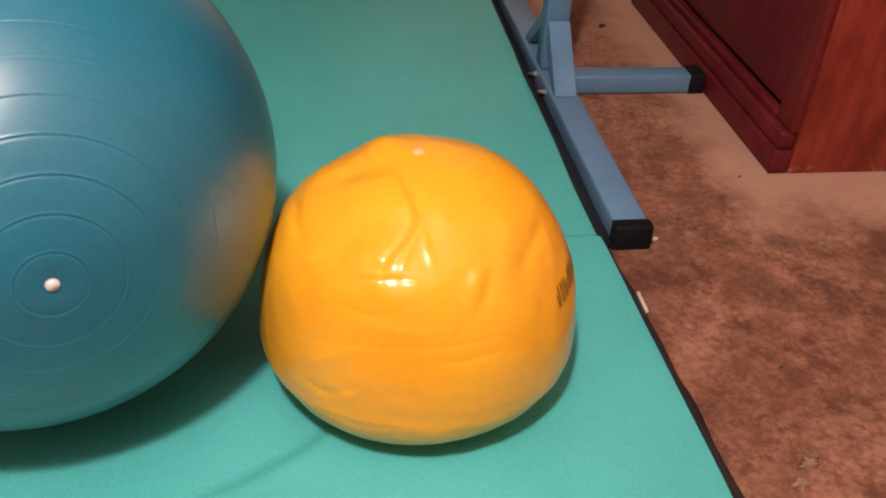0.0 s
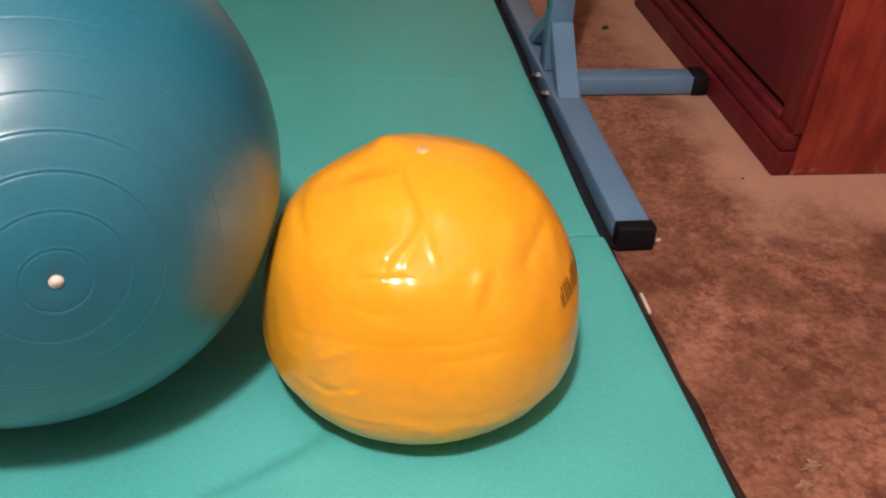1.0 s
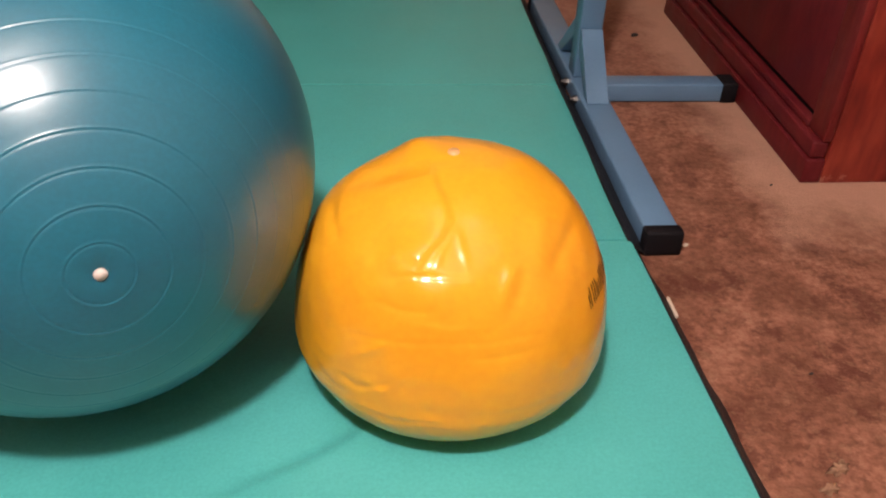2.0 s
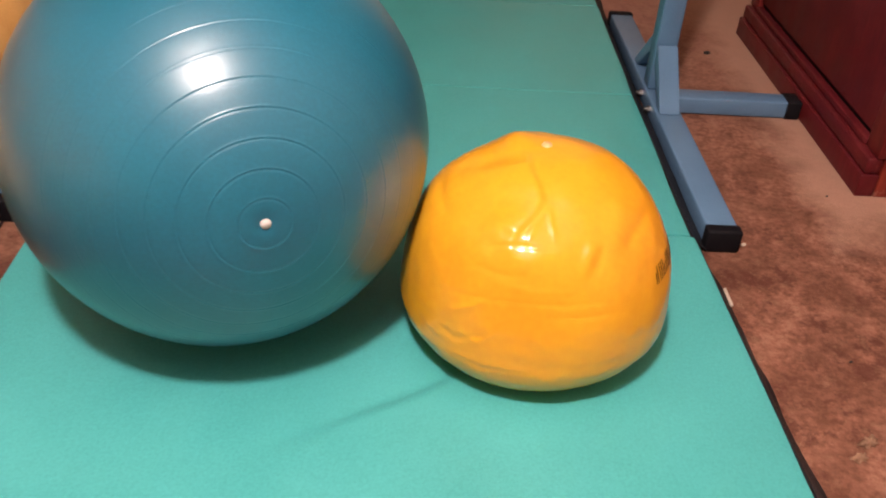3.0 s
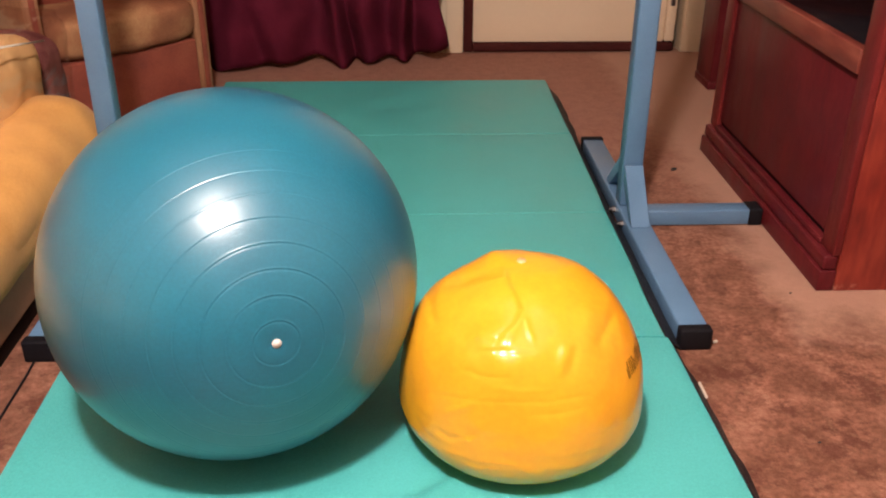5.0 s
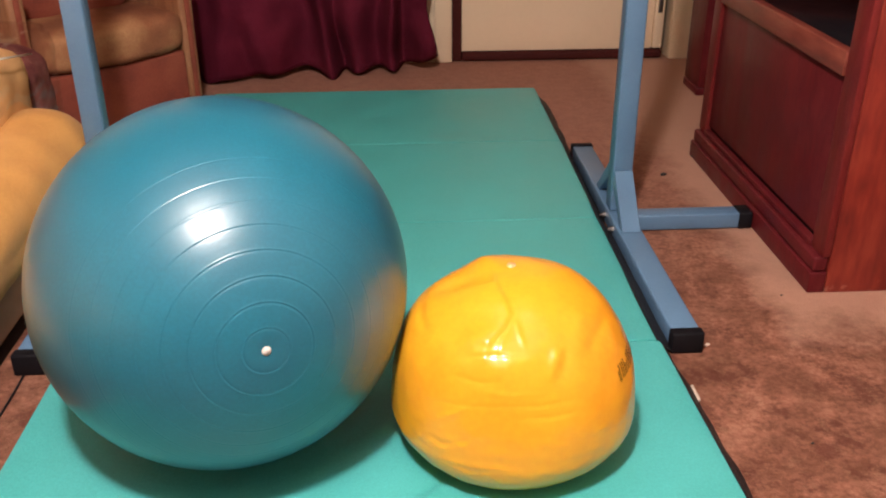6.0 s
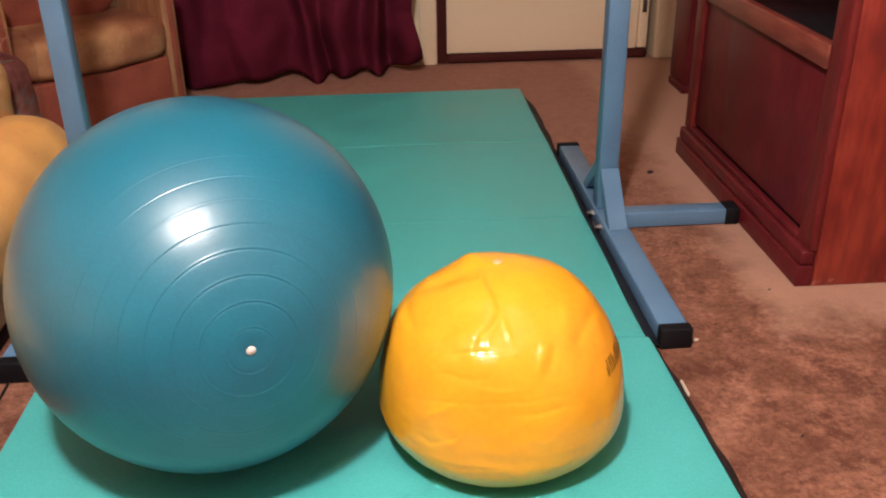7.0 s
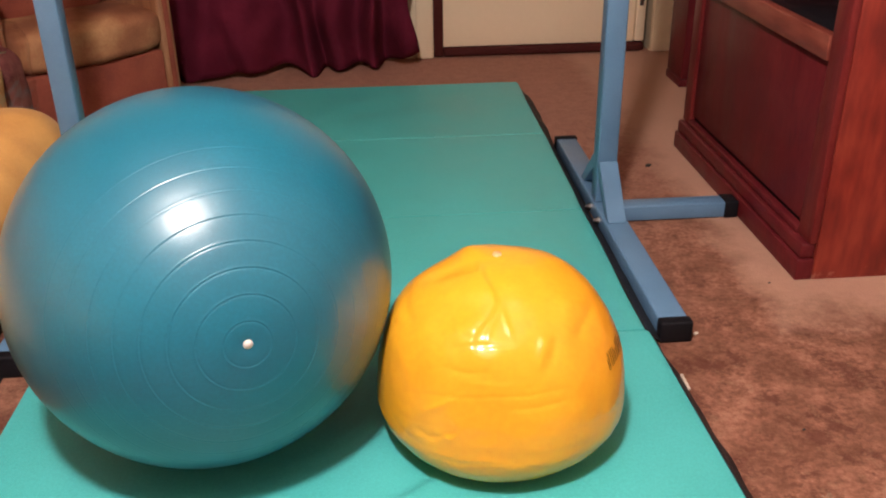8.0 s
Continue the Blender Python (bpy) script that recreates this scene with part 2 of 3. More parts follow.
def slab(x0, x1, y0, y1, z0, z1, r=0.004, seg=2, bm=None):
    bm = bm or bmesh.new()
    made = bmesh.ops.create_cube(bm, size=1.0, matrix=Matrix.LocRotScale(((x0 + x1) / 2, (y0 + y1) / 2, (z0 + z1) / 2), None, (x1 - x0, y1 - y0, z1 - z0)))
    if r:
        edges = list({e for v in made["verts"] for e in v.link_edges})
        bmesh.ops.bevel(bm, geom=edges, offset=r, segments=seg, affect="EDGES", profile=0.5)
    return bm


def grid_surface(fn, nu, nv, close_u=False):
    """A mesh of fn(u, v), u and v from 0 to 1."""
    bm = bmesh.new()
    rows = [[bm.verts.new(fn(i / nu, j / nv)) for i in range(nu if close_u else nu + 1)] for j in range(nv + 1)]
    n = len(rows[0])
    for j in range(nv):
        for i in range(n if close_u else n - 1):
            k = (i + 1) % n
            bm.faces.new((rows[j][i], rows[j][k], rows[j + 1][k], rows[j + 1][i]))
    return bm


def puffy(x0, x1, y0, y1, z0, z1, power=3.2, lump=0.006, seed=0.0, n=40):
    """A stuffed cushion: a rounded block with soft lumps."""
    cx, cy, cz = (x0 + x1) / 2, (y0 + y1) / 2, (z0 + z1) / 2
    hx, hy, hz = (x1 - x0) / 2, (y1 - y0) / 2, (z1 - z0) / 2

    def at(u, v):
        a, b = 2 * math.pi * u, math.pi * (v - 0.5)
        d = (math.cos(b) * math.cos(a), math.cos(b) * math.sin(a), math.sin(b))
        k = sum(abs(c) ** power for c in d) ** (-1 / power)
        p = Vector((cx + hx * d[0] * k, cy + hy * d[1] * k, cz + hz * d[2] * k))
        w = noise.noise(p * 7 + Vector((seed, seed, 0))) * lump + noise.noise(p * 18 + Vector((0, seed, seed))) * lump * 0.35
        return p + Vector(d) * w
    bm = grid_surface(at, n * 2, n, close_u=True)
    bmesh.ops.remove_doubles(bm, verts=bm.verts[:], dist=0.0004)
    return bm


def bolster(x0, x1, y0, y1, z0, z1, lump=0.01, seed=0.0, cap=0.11):
    """A stuffed roll lying along y, with domed ends."""
    cx, cz, hx, hz = (x0 + x1) / 2, (z0 + z1) / 2, (x1 - x0) / 2, (z1 - z0) / 2

    def at(u, v):
        a = 2 * math.pi * u
        y = y0 + (y1 - y0) * (0.5 - 0.5 * math.cos(math.pi * v))
        e = min(1.0, min(y - y0, y1 - y) / cap)
        k = math.sqrt(max(0.0, 1 - (1 - e) ** 2))
        d = Vector((math.cos(a), 0, math.sin(a)))
        p = Vector((cx + hx * k * d.x, y, cz + hz * k * d.z))
        w = noise.noise(p * 6 + Vector((seed, 0, seed))) * lump + noise.noise(p * 16 + Vector((0, seed, 0))) * lump * 0.3
        return p + d * (w * k)
    bm = grid_surface(at, 72, 90, close_u=True)
    bmesh.ops.remove_doubles(bm, verts=bm.verts[:], dist=0.0004)
    return bm


# ---- room ----
X0, X1, Y0, Y1, H = -2.3, 1.68, -4.6, 2.372, 2.4
DOOR_L, DOOR_R, DOOR_H = 0.325, 1.283, 2.05
floor = part("floor", slab(X0 - 0.1, X1 + 0.1, Y0 - 0.1, Y1 + 0.2, -0.1, 0.0, 0), M_CARPET, smooth=False)
tagged(floor, "worn mottled brown carpet with dark soiled patches", "floor", kind="structure")
ceiling = part("ceiling", slab(X0 - 0.1, X1 + 0.1, Y0 - 0.1, Y1 + 0.2, H, H + 0.1, 0), M_CEIL, smooth=False)
tagged(ceiling, "off-white textured ceiling", "ceiling", kind="structure")
bm = slab(X0, DOOR_L, Y1, Y1 + 0.14, 0, H, 0)
slab(DOOR_R, X1, Y1, Y1 + 0.14, 0, H, 0, bm=bm)
slab(DOOR_L, DOOR_R, Y1, Y1 + 0.14, DOOR_H, H, 0, bm=bm)
tagged(part("wall_north", bm, M_WALL, smooth=False), "cream painted wall with a doorway", "wall", kind="structure")
# unseen walls: tone set for bounce, south one far back to reflect dark
for nm, b in (("wall_south", (X0, X1, Y0 - 0.1, Y0)), ("wall_west", (X0 - 0.1, X0, Y0, Y1 + 0.14)), ("wall_east", (X1, X1 + 0.1, Y0, Y1 + 0.14))):
    tagged(part(nm, slab(*b, 0, H, 0), M_PLASTER, smooth=False), "plain tan wall out of view, toned for bounce light", "wall", kind="structure")

# door with its dark seal, and the trim round it
door = thing("door_1", "closed cream door edged with a dark weather seal", "door", (0, Y1, 0), kind="structure")
leaf = part("door_leaf", slab(DOOR_L + 0.04, DOOR_R - 0.075, 0.012, 0.055, 0.042, DOOR_H - 0.02, 0.003), M_DOOR, door)
part("weather_seal", slab(DOOR_L, DOOR_L + 0.042, -0.004, 0.05, 0.004, DOOR_H - 0.02, 0.004), M_SEAL, door, "dark upright weather seal")
part("door_sweep", slab(DOOR_L + 0.043, DOOR_R - 0.03, -0.010, 0.05, 0.003, 0.041, 0.011, 3), M_SEAL, door, "dark strip along the door's foot")
part("jamb", slab(DOOR_R - 0.073, DOOR_R - 0.031, -0.002, 0.05, 0.046, DOOR_H - 0.02, 0.004), M_DOOR, door)
part("hinge", slab(DOOR_R - 0.062, DOOR_R - 0.042, -0.006, 0.012, 0.20, 0.29, 0.003), M_BOLT, door)
for nm, a, b in (("trim", DOOR_L - 0.075, DOOR_L - 0.003), ("trim", DOOR_R + 0.002, DOOR_R + 0.085)):
    tagged(part(nm, slab(a, b, Y1 - 0.016, Y1 - 0.001, 0, DOOR_H + 0.06, 0.005), M_DOOR), "cream door trim board", "trim", kind="structure")

# unseen ceiling lamp base over the bulb
lampbase = thing("ceiling_lamp", "white enamel ceiling lamp plate above a warm bulb", "lamp", (LAMP_AT[0], LAMP_AT[1], H))
bm = bmesh.new()
bmesh.ops.create_cone(bm, cap_ends=True, segments=32, radius1=0.11, radius2=0.13, depth=0.03, matrix=pose(0, 0, -0.015))
part("base_plate", bm, M_LAMP, lampbase)

# ---- curtain ----
def curtain():
    th = thing("curtain", "long maroon pleated drape hanging almost to the carpet", "curtain", (0, 0, 0))

    def at(u, v):
        low = max(0.0, 1 - v / 0.22)
        z = 0.016 + 2.1 * v
        ph = 2 * math.pi * (5.4 * u + 0.55 * math.sin(7 * u + 0.5) + 0.10 * math.sin(11 * v + 9 * u) + 0.30 * noise.noise(Vector((u * 4, v * 5, 8))))
        depth = 0.050 * (1 - 0.45 * v)
        hem = (0.010 * math.sin(ph * 0.5 + 1) + 0.030 * noise.noise(Vector((u * 9, 3, 0)))) * max(0, 1 - 5 * v) + 0.045 * max(0.0, (u - 0.86) / 0.14) ** 2 * max(0, 1 - 4 * v)
        y = Y1 - 0.11 - 0.13 * (1 - u) * (1 - v) - 0.03 * (1 - v) + depth * math.sin(ph)
        # slack kinks where the cloth bunches above its hem
        y += 0.105 * noise.noise(Vector((u * 6 + 3 * v, v * 8, 1))) * (0.4 + 0.6 * (1 - v)) + 0.030 * noise.noise(Vector((u * 14 + 2 * v, v * 15, 4)))
        x = -0.86 + 1.075 * u + 0.02 * math.sin(ph * 0.5 + v * 3) + 0.042 * low * max(0.0, (u - 0.8) / 0.2) - 0.02 * math.exp(-((v - 0.10) / 0.05) ** 2) * max(0.0, (u - 0.85) / 0.15)
        return (x, min(y, Y1 - 0.02), z + hem)
    bm = grid_surface(at, 240, 90)
    ob = part("drape", bm, M_CURTAIN, th)
    sol = ob.modifiers.new("thickness", "SOLIDIFY")
    sol.thickness = 0.004
    return th


curtain()

# ---- folding mat ----
MAT_TOP = 0.04
CREASE_A, CREASE_B = (0.150, -0.395), (-0.085, -0.556)


def mat_panel(parent, y0, y1, right, seed, seam):
    """One padded panel; right: the x of its right edge at y0 and y1."""
    nu, nv = 150, 90
    LEFT = -0.61

    def height(x, y, half):
        e = min(half - x, x - LEFT, y - y0, y1 - y)
        e2 = min(half - x, x - LEFT)
        drop = 0.006 * max(0.0, 1 - e2 / 0.010) ** 2.2 + (seam[0] * max(0.0, 1 - (y - y0) / 0.006) ** 2 + seam[1] * max(0.0, 1 - (y1 - y) / 0.006) ** 2)
        puff = 0.0016 * noise.noise(Vector((x * 3.2, y * 3.2, seed))) + 0.0007 * noise.noise(Vector((x * 11, y * 11, seed)))
        crease = 0.0
        if y1 < 0.05:
            # the drag crease that runs out from under the yellow ball
            dx, dy = CREASE_B[0] - CREASE_A[0], CREASE_B[1] - CREASE_A[1]
            n = math.hypot(dx, dy)
            along = ((x - CREASE_A[0]) * dx + (y - CREASE_A[1]) * dy) / n
            off = ((x - CREASE_A[0]) * dy - (y - CREASE_A[1]) * dx) / n + 0.006 * math.sin(along * 20)
            crease = -0.0046 * math.tanh(off / 0.006) * math.exp(-(off / 0.045) ** 2) * max(0.0, 1 - abs(along - n * 0.35) / (n * 0.95))
        e3 = min(e2, y - y0 if seam[0] > 0.0005 else 9, y1 - y if seam[1] > 0.0005 else 9)
        return MAT_TOP - drop + puff * min(1, max(0, e3) / 0.02) + crease

    def at(u, v):
        def side(s, lo, hi):
            k = 0.03
            if s < k:
                return lo, 1 - s / k
            if s > 1 - k:
                return hi, (s - 1 + k) / k
            return lo + (hi - lo) * (s - k) / (1 - 2 * k), 0.0
        y, dv = side(v, y0, y1)
        half = right[0] + (right[1] - right[0]) * (y - y0) / (y1 - y0) + 0.003 * noise.noise(Vector((y * 6, seed, 2)))
        x, du = side(u, LEFT, half)
        z = height(x, y, half)
        d = max(du, dv)
        return (x, y, z + (0.006 - z) * d)
    top = part("panel", grid_surface(at, nu, nv), M_MAT, parent)
    top.data.set_sharp_from_angle(angle=radians(38))
    part("underside", slab(LEFT + 0.008, min(right) - 0.008, y0 + 0.006, y1 - 0.006, 0.001, 0.024, 0), M_VELCRO, parent, "black underside", smooth=False)
    return top


def gym_mat():
    th = thing("folding_gym_mat", "teal vinyl folding gym mat with black edge flaps on the carpet", "mat")
    ys = (-0.76, 0.0, 0.61, 1.22, 1.828)
    rights = ((0.622, 0.604), (0.597, 0.600), (0.600, 0.607), (0.606, 0.610))
    for i in range(4):
        mat_panel(th, ys[i] + (0.0 if i == 2 else 0.0004), ys[i + 1] - (0.0 if i == 1 else 0.0004), rights[i], (1.0, 3.7, 3.7, 8.0)[i], ((0.006, 0.0016), (0.0016, 0.0001), (0.0001, 0.0012), (0.0012, 0.006))[i])

    def flap(y0, y1, x0, x1, wide, seed, ragged=0.3, flare=0.0):
        def at(u, v):
            y = y0 + (y1 - y0) * u
            w = wide * (1 + flare * (1 - u)) * (1 + ragged * noise.noise(Vector((y * 9, seed, 0))))
            return (x0 + (x1 - x0) * u - 0.001 + w * v, y, 0.034 - 0.029 * v ** 0.9 + 0.003 * noise.noise(Vector((y * 14, v * 3, seed))))
        ob = part("edge_flap", grid_surface(at, 70, 5), M_VELCRO, th, "black hook and loop edge flap")
        sol = ob.modifiers.new("thickness", "SOLIDIFY")
        sol.thickness = 0.002
    flap(-0.755, -0.004, 0.624, 0.605, 0.020, 0.3, 0.3, 0.75)
    flap(0.004, 0.604, 0.599, 0.602, 0.037, 1.3, 0.05)
    flap(0.614, 1.216, 0.602, 0.609, 0.028, 2.3, 0.1)
    flap(1.224, 1.73, 0.608, 0.612, 0.03, 3.3)
    part("strap_end", slab(0.631, 0.6365, -0.170, -0.120, 0.004, 0.011, 0.002), M_STRAP, th, "pale strap end at the mat's edge")
    return th


gym_mat()

# ---- blue exercise ball ----
BALL, BALL_R = Vector((-0.2178, -0.2496, 0.3385)), 0.2985
AXIS = Vector((0.3521, -0.9267, 0.1310)).normalized()


def exercise_ball():
    th = thing("exercise_ball", "large blue ribbed exercise ball with a white air plug", "ball", tuple(BALL - Vector((0, 0, BALL.z - MAT_TOP))))
    lift = BALL.z - MAT_TOP
    rot = Vector((0, 0, 1)).rotation_difference(AXIS)
    ridges = [6.3 + 6.77 * i for i in range(8)]
    ridges += [180 - r for r in ridges]
    degs = set(np.linspace(0.0, 180.0, 121).round(3))
    for r in ridges:
        degs.update(round(r + d, 3) for d in (-0.75, -0.5, -0.33, -0.2, -0.08, 0.08, 0.2, 0.33, 0.5, 0.75))
    degs = sorted(degs)
    prof = []
    for a in degs:
        k = BALL_R
        for r in ridges:
            k += (0.00045 * math.exp(-((a - r - 0.22) / 0.22) ** 2) - 0.00050 * math.exp(-((a - r + 0.22) / 0.22) ** 2)) * max(0.15, 1 - min(r, 180 - r) / 75)
        k -= 0.004 * math.exp(-(a / 2.2) ** 2)
        prof.append((k * math.sin(radians(a)), k * math.cos(radians(a))))

    def at(u, v):
        r, z = prof[round(v * (len(prof) - 1))]
        a = 2 * math.pi * u
        p = rot @ Vector((r * math.cos(a), r * math.sin(a), z))
        p.z = max(p.z, -lift + 0.0015 - 0.012)
        return p + Vector((0, 0, lift))
    bm = grid_surface(at, 180, len(prof) - 1, close_u=True)
    bmesh.ops.remove_doubles(bm, verts=bm.verts[:], dist=1e-5)
    part("shell", bm, M_BLUE_BALL, th)
    bm = bmesh.new()
    m = Matrix.Translation(Vector((0, 0, lift)) + AXIS * (BALL_R - 0.002)) @ rot.to_matrix().to_4x4()
    bmesh.ops.create_cone(bm, cap_ends=True, segments=32, radius1=0.0070, radius2=0.0064, depth=0.0035, matrix=m)
    bmesh.ops.bevel(bm, geom=bm.edges[:], offset=0.001, segments=2, affect="EDGES")
    part("plug", bm, M_PLUG, th, "round white air plug")
    return th


exercise_ball()

# ---- yellow ball ----
YB = Vector((0.2540, -0.288, MAT_TOP))


# folds of its slack skin, drawn on the plane square to the ball's front: across, up
FRONT, FRONT_UP = Vector((0.991, -0.137, 0)), Vector((0.086, 0.621, 0.779))
VALLEY = ((-0.030, 0.252), (-0.021, 0.217), (-0.008, 0.190), (-0.002, 0.172), (-0.012, 0.147), (-0.026, 0.129), (-0.035, 0.112), (-0.033, 0.078))
# (path, height, half width): ridges above nought, grooves below
FOLDS = (
    (((0.003, 0.163), (0.008, 0.141), (0.017, 0.120)), 0.0010, 0.0045),
    (((0.000, 0.165), (-0.016, 0.130), (-0.020, 0.108)), 0.0010, 0.0045),
    (((-0.063, 0.103), (-0.030, 0.106), (0.020, 0.106)), -0.0013, 0.0026),
    (((0.066, 0.126), (0.062, 0.100), (0.056, 0.072)), 0.0030, 0.0085),
    (((0.082, 0.130), (0.078, 0.100), (0.072, 0.080)), -0.0016, 0.0070),
    (((0.152, 0.205), (0.130, 0.155), (0.114, 0.122)), -0.0026, 0.0090),
    (((0.105, 0.205), (0.098, 0.160), (0.088, 0.130)), 0.0022, 0.0140),
    (((-0.152, 0.205), (-0.149, 0.170), (-0.138, 0.145)), -0.0028, 0.0075),
    (((-0.141, 0.214), (-0.098, 0.226), (-0.055, 0.247)), -0.0030, 0.0130),
    (((-0.118, 0.010), (-0.083, 0.021), (-0.052, 0.036)), 0.0016, 0.0055),
    (((-0.130, -0.010), (-0.105, -0.026), (-0.055, -0.018)), -0.0016, 0.0040),
    (((-0.104, -0.014), (-0.072, -0.029), (-0.044, -0.008)), 0.0012, 0.0045),
    (((-0.112, -0.048), (-0.060, -0.064), (0.010, -0.064)), -0.0009, 0.0030),
    (((-0.160, 0.044), (-0.059, 0.031), (0.039, 0.035), (0.150, 0.062)), -0.0008, 0.0030),
    (((-0.060, 0.055), (0.000, 0.048), (0.060, 0.056)), 0.0007, 0.0040),
    (((0.010, 0.014), (0.060, 0.020), (0.110, 0.036)), -0.0008, 0.0030),
    (((-0.090, 0.078), (-0.050, 0.066), (-0.010, 0.068)), -0.0007, 0.0035),
)


def beside(x, y, path):
    """Distance from a path (above nought on its right as it runs down) and how far along it lies, 0 to 1."""
    best, far, where = 9.0, 0.0, 0.0
    n = len(path) - 1
    for i in range(n):
        (ax, ay), (bx, by) = path[i], path[i + 1]
        dx, dy = bx - ax, by - ay
        t = ((x - ax) * dx + (y - ay) * dy) / (dx * dx + dy * dy)
        t = 0.0 if t < 0 else 1.0 if t > 1 else t
        ex, ey = x - ax - t * dx, y - ay - t * dy
        d = ex * ex + ey * ey
        if d < best:
            best, where, far = d, (i + t) / n, (1 if dx * ey - dy * ex > 0 else -1)
    return far * math.sqrt(best), where


def yellow_point(a, v):
    """The sagging skin, a: turn about the upright, v: 0 at the foot to 1 at the top."""
    b = math.pi * (v - 0.5)
    cz, cr = math.sin(b), math.cos(b)
    e = 2.25 if cz > 0 else 2.08
    k = (abs(cr) ** e + abs(cz) ** e) ** (-1 / e)
    r, z = 0.2065 * cr * k, 0.091 + (0.233 if cz > 0 else 0.119) * cz * k
    d = Vector((math.cos(a), math.sin(a), 0))
    p = d * r + Vector((0, 0, z))
    n = (d * cr + Vector((0, 0, max(-0.2, cz)))).normalized()
    w = 0.0036 * noise.noise(p * 7 + Vector((4, 1, 0)))
    # soft folds and dents of the upper half
    up = min(1.0, max(0.0, (z - 0.09) / 0.12))
    w += 0.0036 * up * noise.noise(Vector((p.x * 11 + 3, p.y * 11, z * 6.0)))
    w += 0.0016 * up * noise.noise(Vector((p.x * 20, p.y * 20 + 7, z * 9.0)))
    w += 0.0008 * noise.noise(p * 42)
    # moulded rings and sag wrinkles round the lower half
    low = math.exp(-((z - 0.07) / 0.06) ** 2)
    tilt = z + 0.014 * math.sin(a + 0.6) + 0.016 * noise.noise(Vector((math.cos(a) * 2.4, math.sin(a) * 2.4, 2)))
    w += 0.00030 * low * math.sin(tilt * 210) * (0.3 + abs(noise.noise(Vector((math.cos(a) * 3, math.sin(a) * 3, z * 10 + 9)))) * 2.4)
    ridge = 1 - abs(noise.noise(Vector((p.x * 6 + 11, p.y * 6, tilt * 26)))) * 6
    w -= 0.0008 * max(0, ridge) * low
    if p.y < 0.08:
        x, y = p.dot(FRONT), p.dot(FRONT_UP)
        # the valley that winds down from the plug: its near side swells, its far side falls away
        s, t = beside(x, y, VALLEY)
        fade = min(1, t / 0.1) * min(1, (1 - t) / 0.22)
        w += (0.0062 * (0.5 - 0.5 * math.tanh((s + 0.002) / 0.0070)) * math.exp(-(s / 0.060) ** 2) - 0.0009 * math.exp(-(s / 0.0045) ** 2)) * fade
        for path, tall, wide in FOLDS:
            if abs(x - path[1][0]) > 0.17 or abs(y - path[1][1]) > 0.10:
                continue
            s, t = beside(x, y, path)
            if abs(s) < 3 * wide:
                w += tall * math.exp(-(s / wide) ** 2) * min(1, 0.15 + 4 * t * (1 - t))
        # the crumpled spot where the folds meet
        near = math.exp(-((x + 0.040) / 0.042) ** 2 - ((y - 0.116) / 0.024) ** 2)
        w += 0.0020 * near * noise.noise(p * 46 + Vector((2, 0, 5)))
        w += 0.0032 * math.exp(-((x + 0.061) / 0.016) ** 2 - ((y - 0.127) / 0.015) ** 2)
        # the slack face leans back above the bulge of the belly
        w -= 0.0050 * math.exp(-((x + 0.04) / 0.075) ** 2 - ((y - 0.160) / 0.030) ** 2)
        w += 0.0030 * math.exp(-((x + 0.04) / 0.085) ** 2 - ((y - 0.088) / 0.028) ** 2)
    # a low peak beside the plug
    w += 0.011 * math.exp(-((p.x + 0.045) / 0.026) ** 2 - ((p.y - 0.04) / 0.04) ** 2) * (z > 0.2)
    p = p + n * w
    p.z = max(p.z, 0.0015)
    q = p + YB
    c = q - BALL
    if c.length < BALL_R + 0.003:
        q = BALL + c.normalized() * (BALL_R + 0.003)
    return q - YB


def yellow_ball():
    th = thing("soft_exercise_ball", "half-deflated glossy yellow vinyl ball with creases, resting on the mat", "ball", tuple(YB))
    bm = grid_surface(lambda u, v: yellow_point(2 * math.pi * u, v), 440, 250, close_u=True)
    bmesh.ops.remove_doubles(bm, verts=bm.verts[:], dist=1e-5)
    part("skin", bm, M_YELLOW_BALL, th)
    bm = bmesh.new()
    bmesh.ops.create_cone(bm, cap_ends=True, segments=24, radius1=0.0085, radius2=0.007, depth=0.005, matrix=pose(-0.005, 0.016, 0.3240, 4, 0, 0))
    part("plug", bm, M_PALE_PLUG, th, "small pale air plug")
    # unreadable print: short bars that follow the skin, climbing as they go round
    for i in range(8):
        for j in range(2):
            def at(u, v, i=i, j=j):
                a = -0.655 + 0.062 * i + (0.024 + 0.006 * (i % 2)) * j + 0.011 * (u - 0.5)
                f = 0.628 + 0.001 * i + (0.036 if (i + j) % 3 else 0.024) * v
                p = yellow_point(a, f)
                return p + Vector((p.x, p.y, p.z - 0.1)).normalized() * 0.0012
            part("print_mark", grid_surface(at, 3, 8), M_INK, th, "black printed stroke")
    return th


yellow_ball()


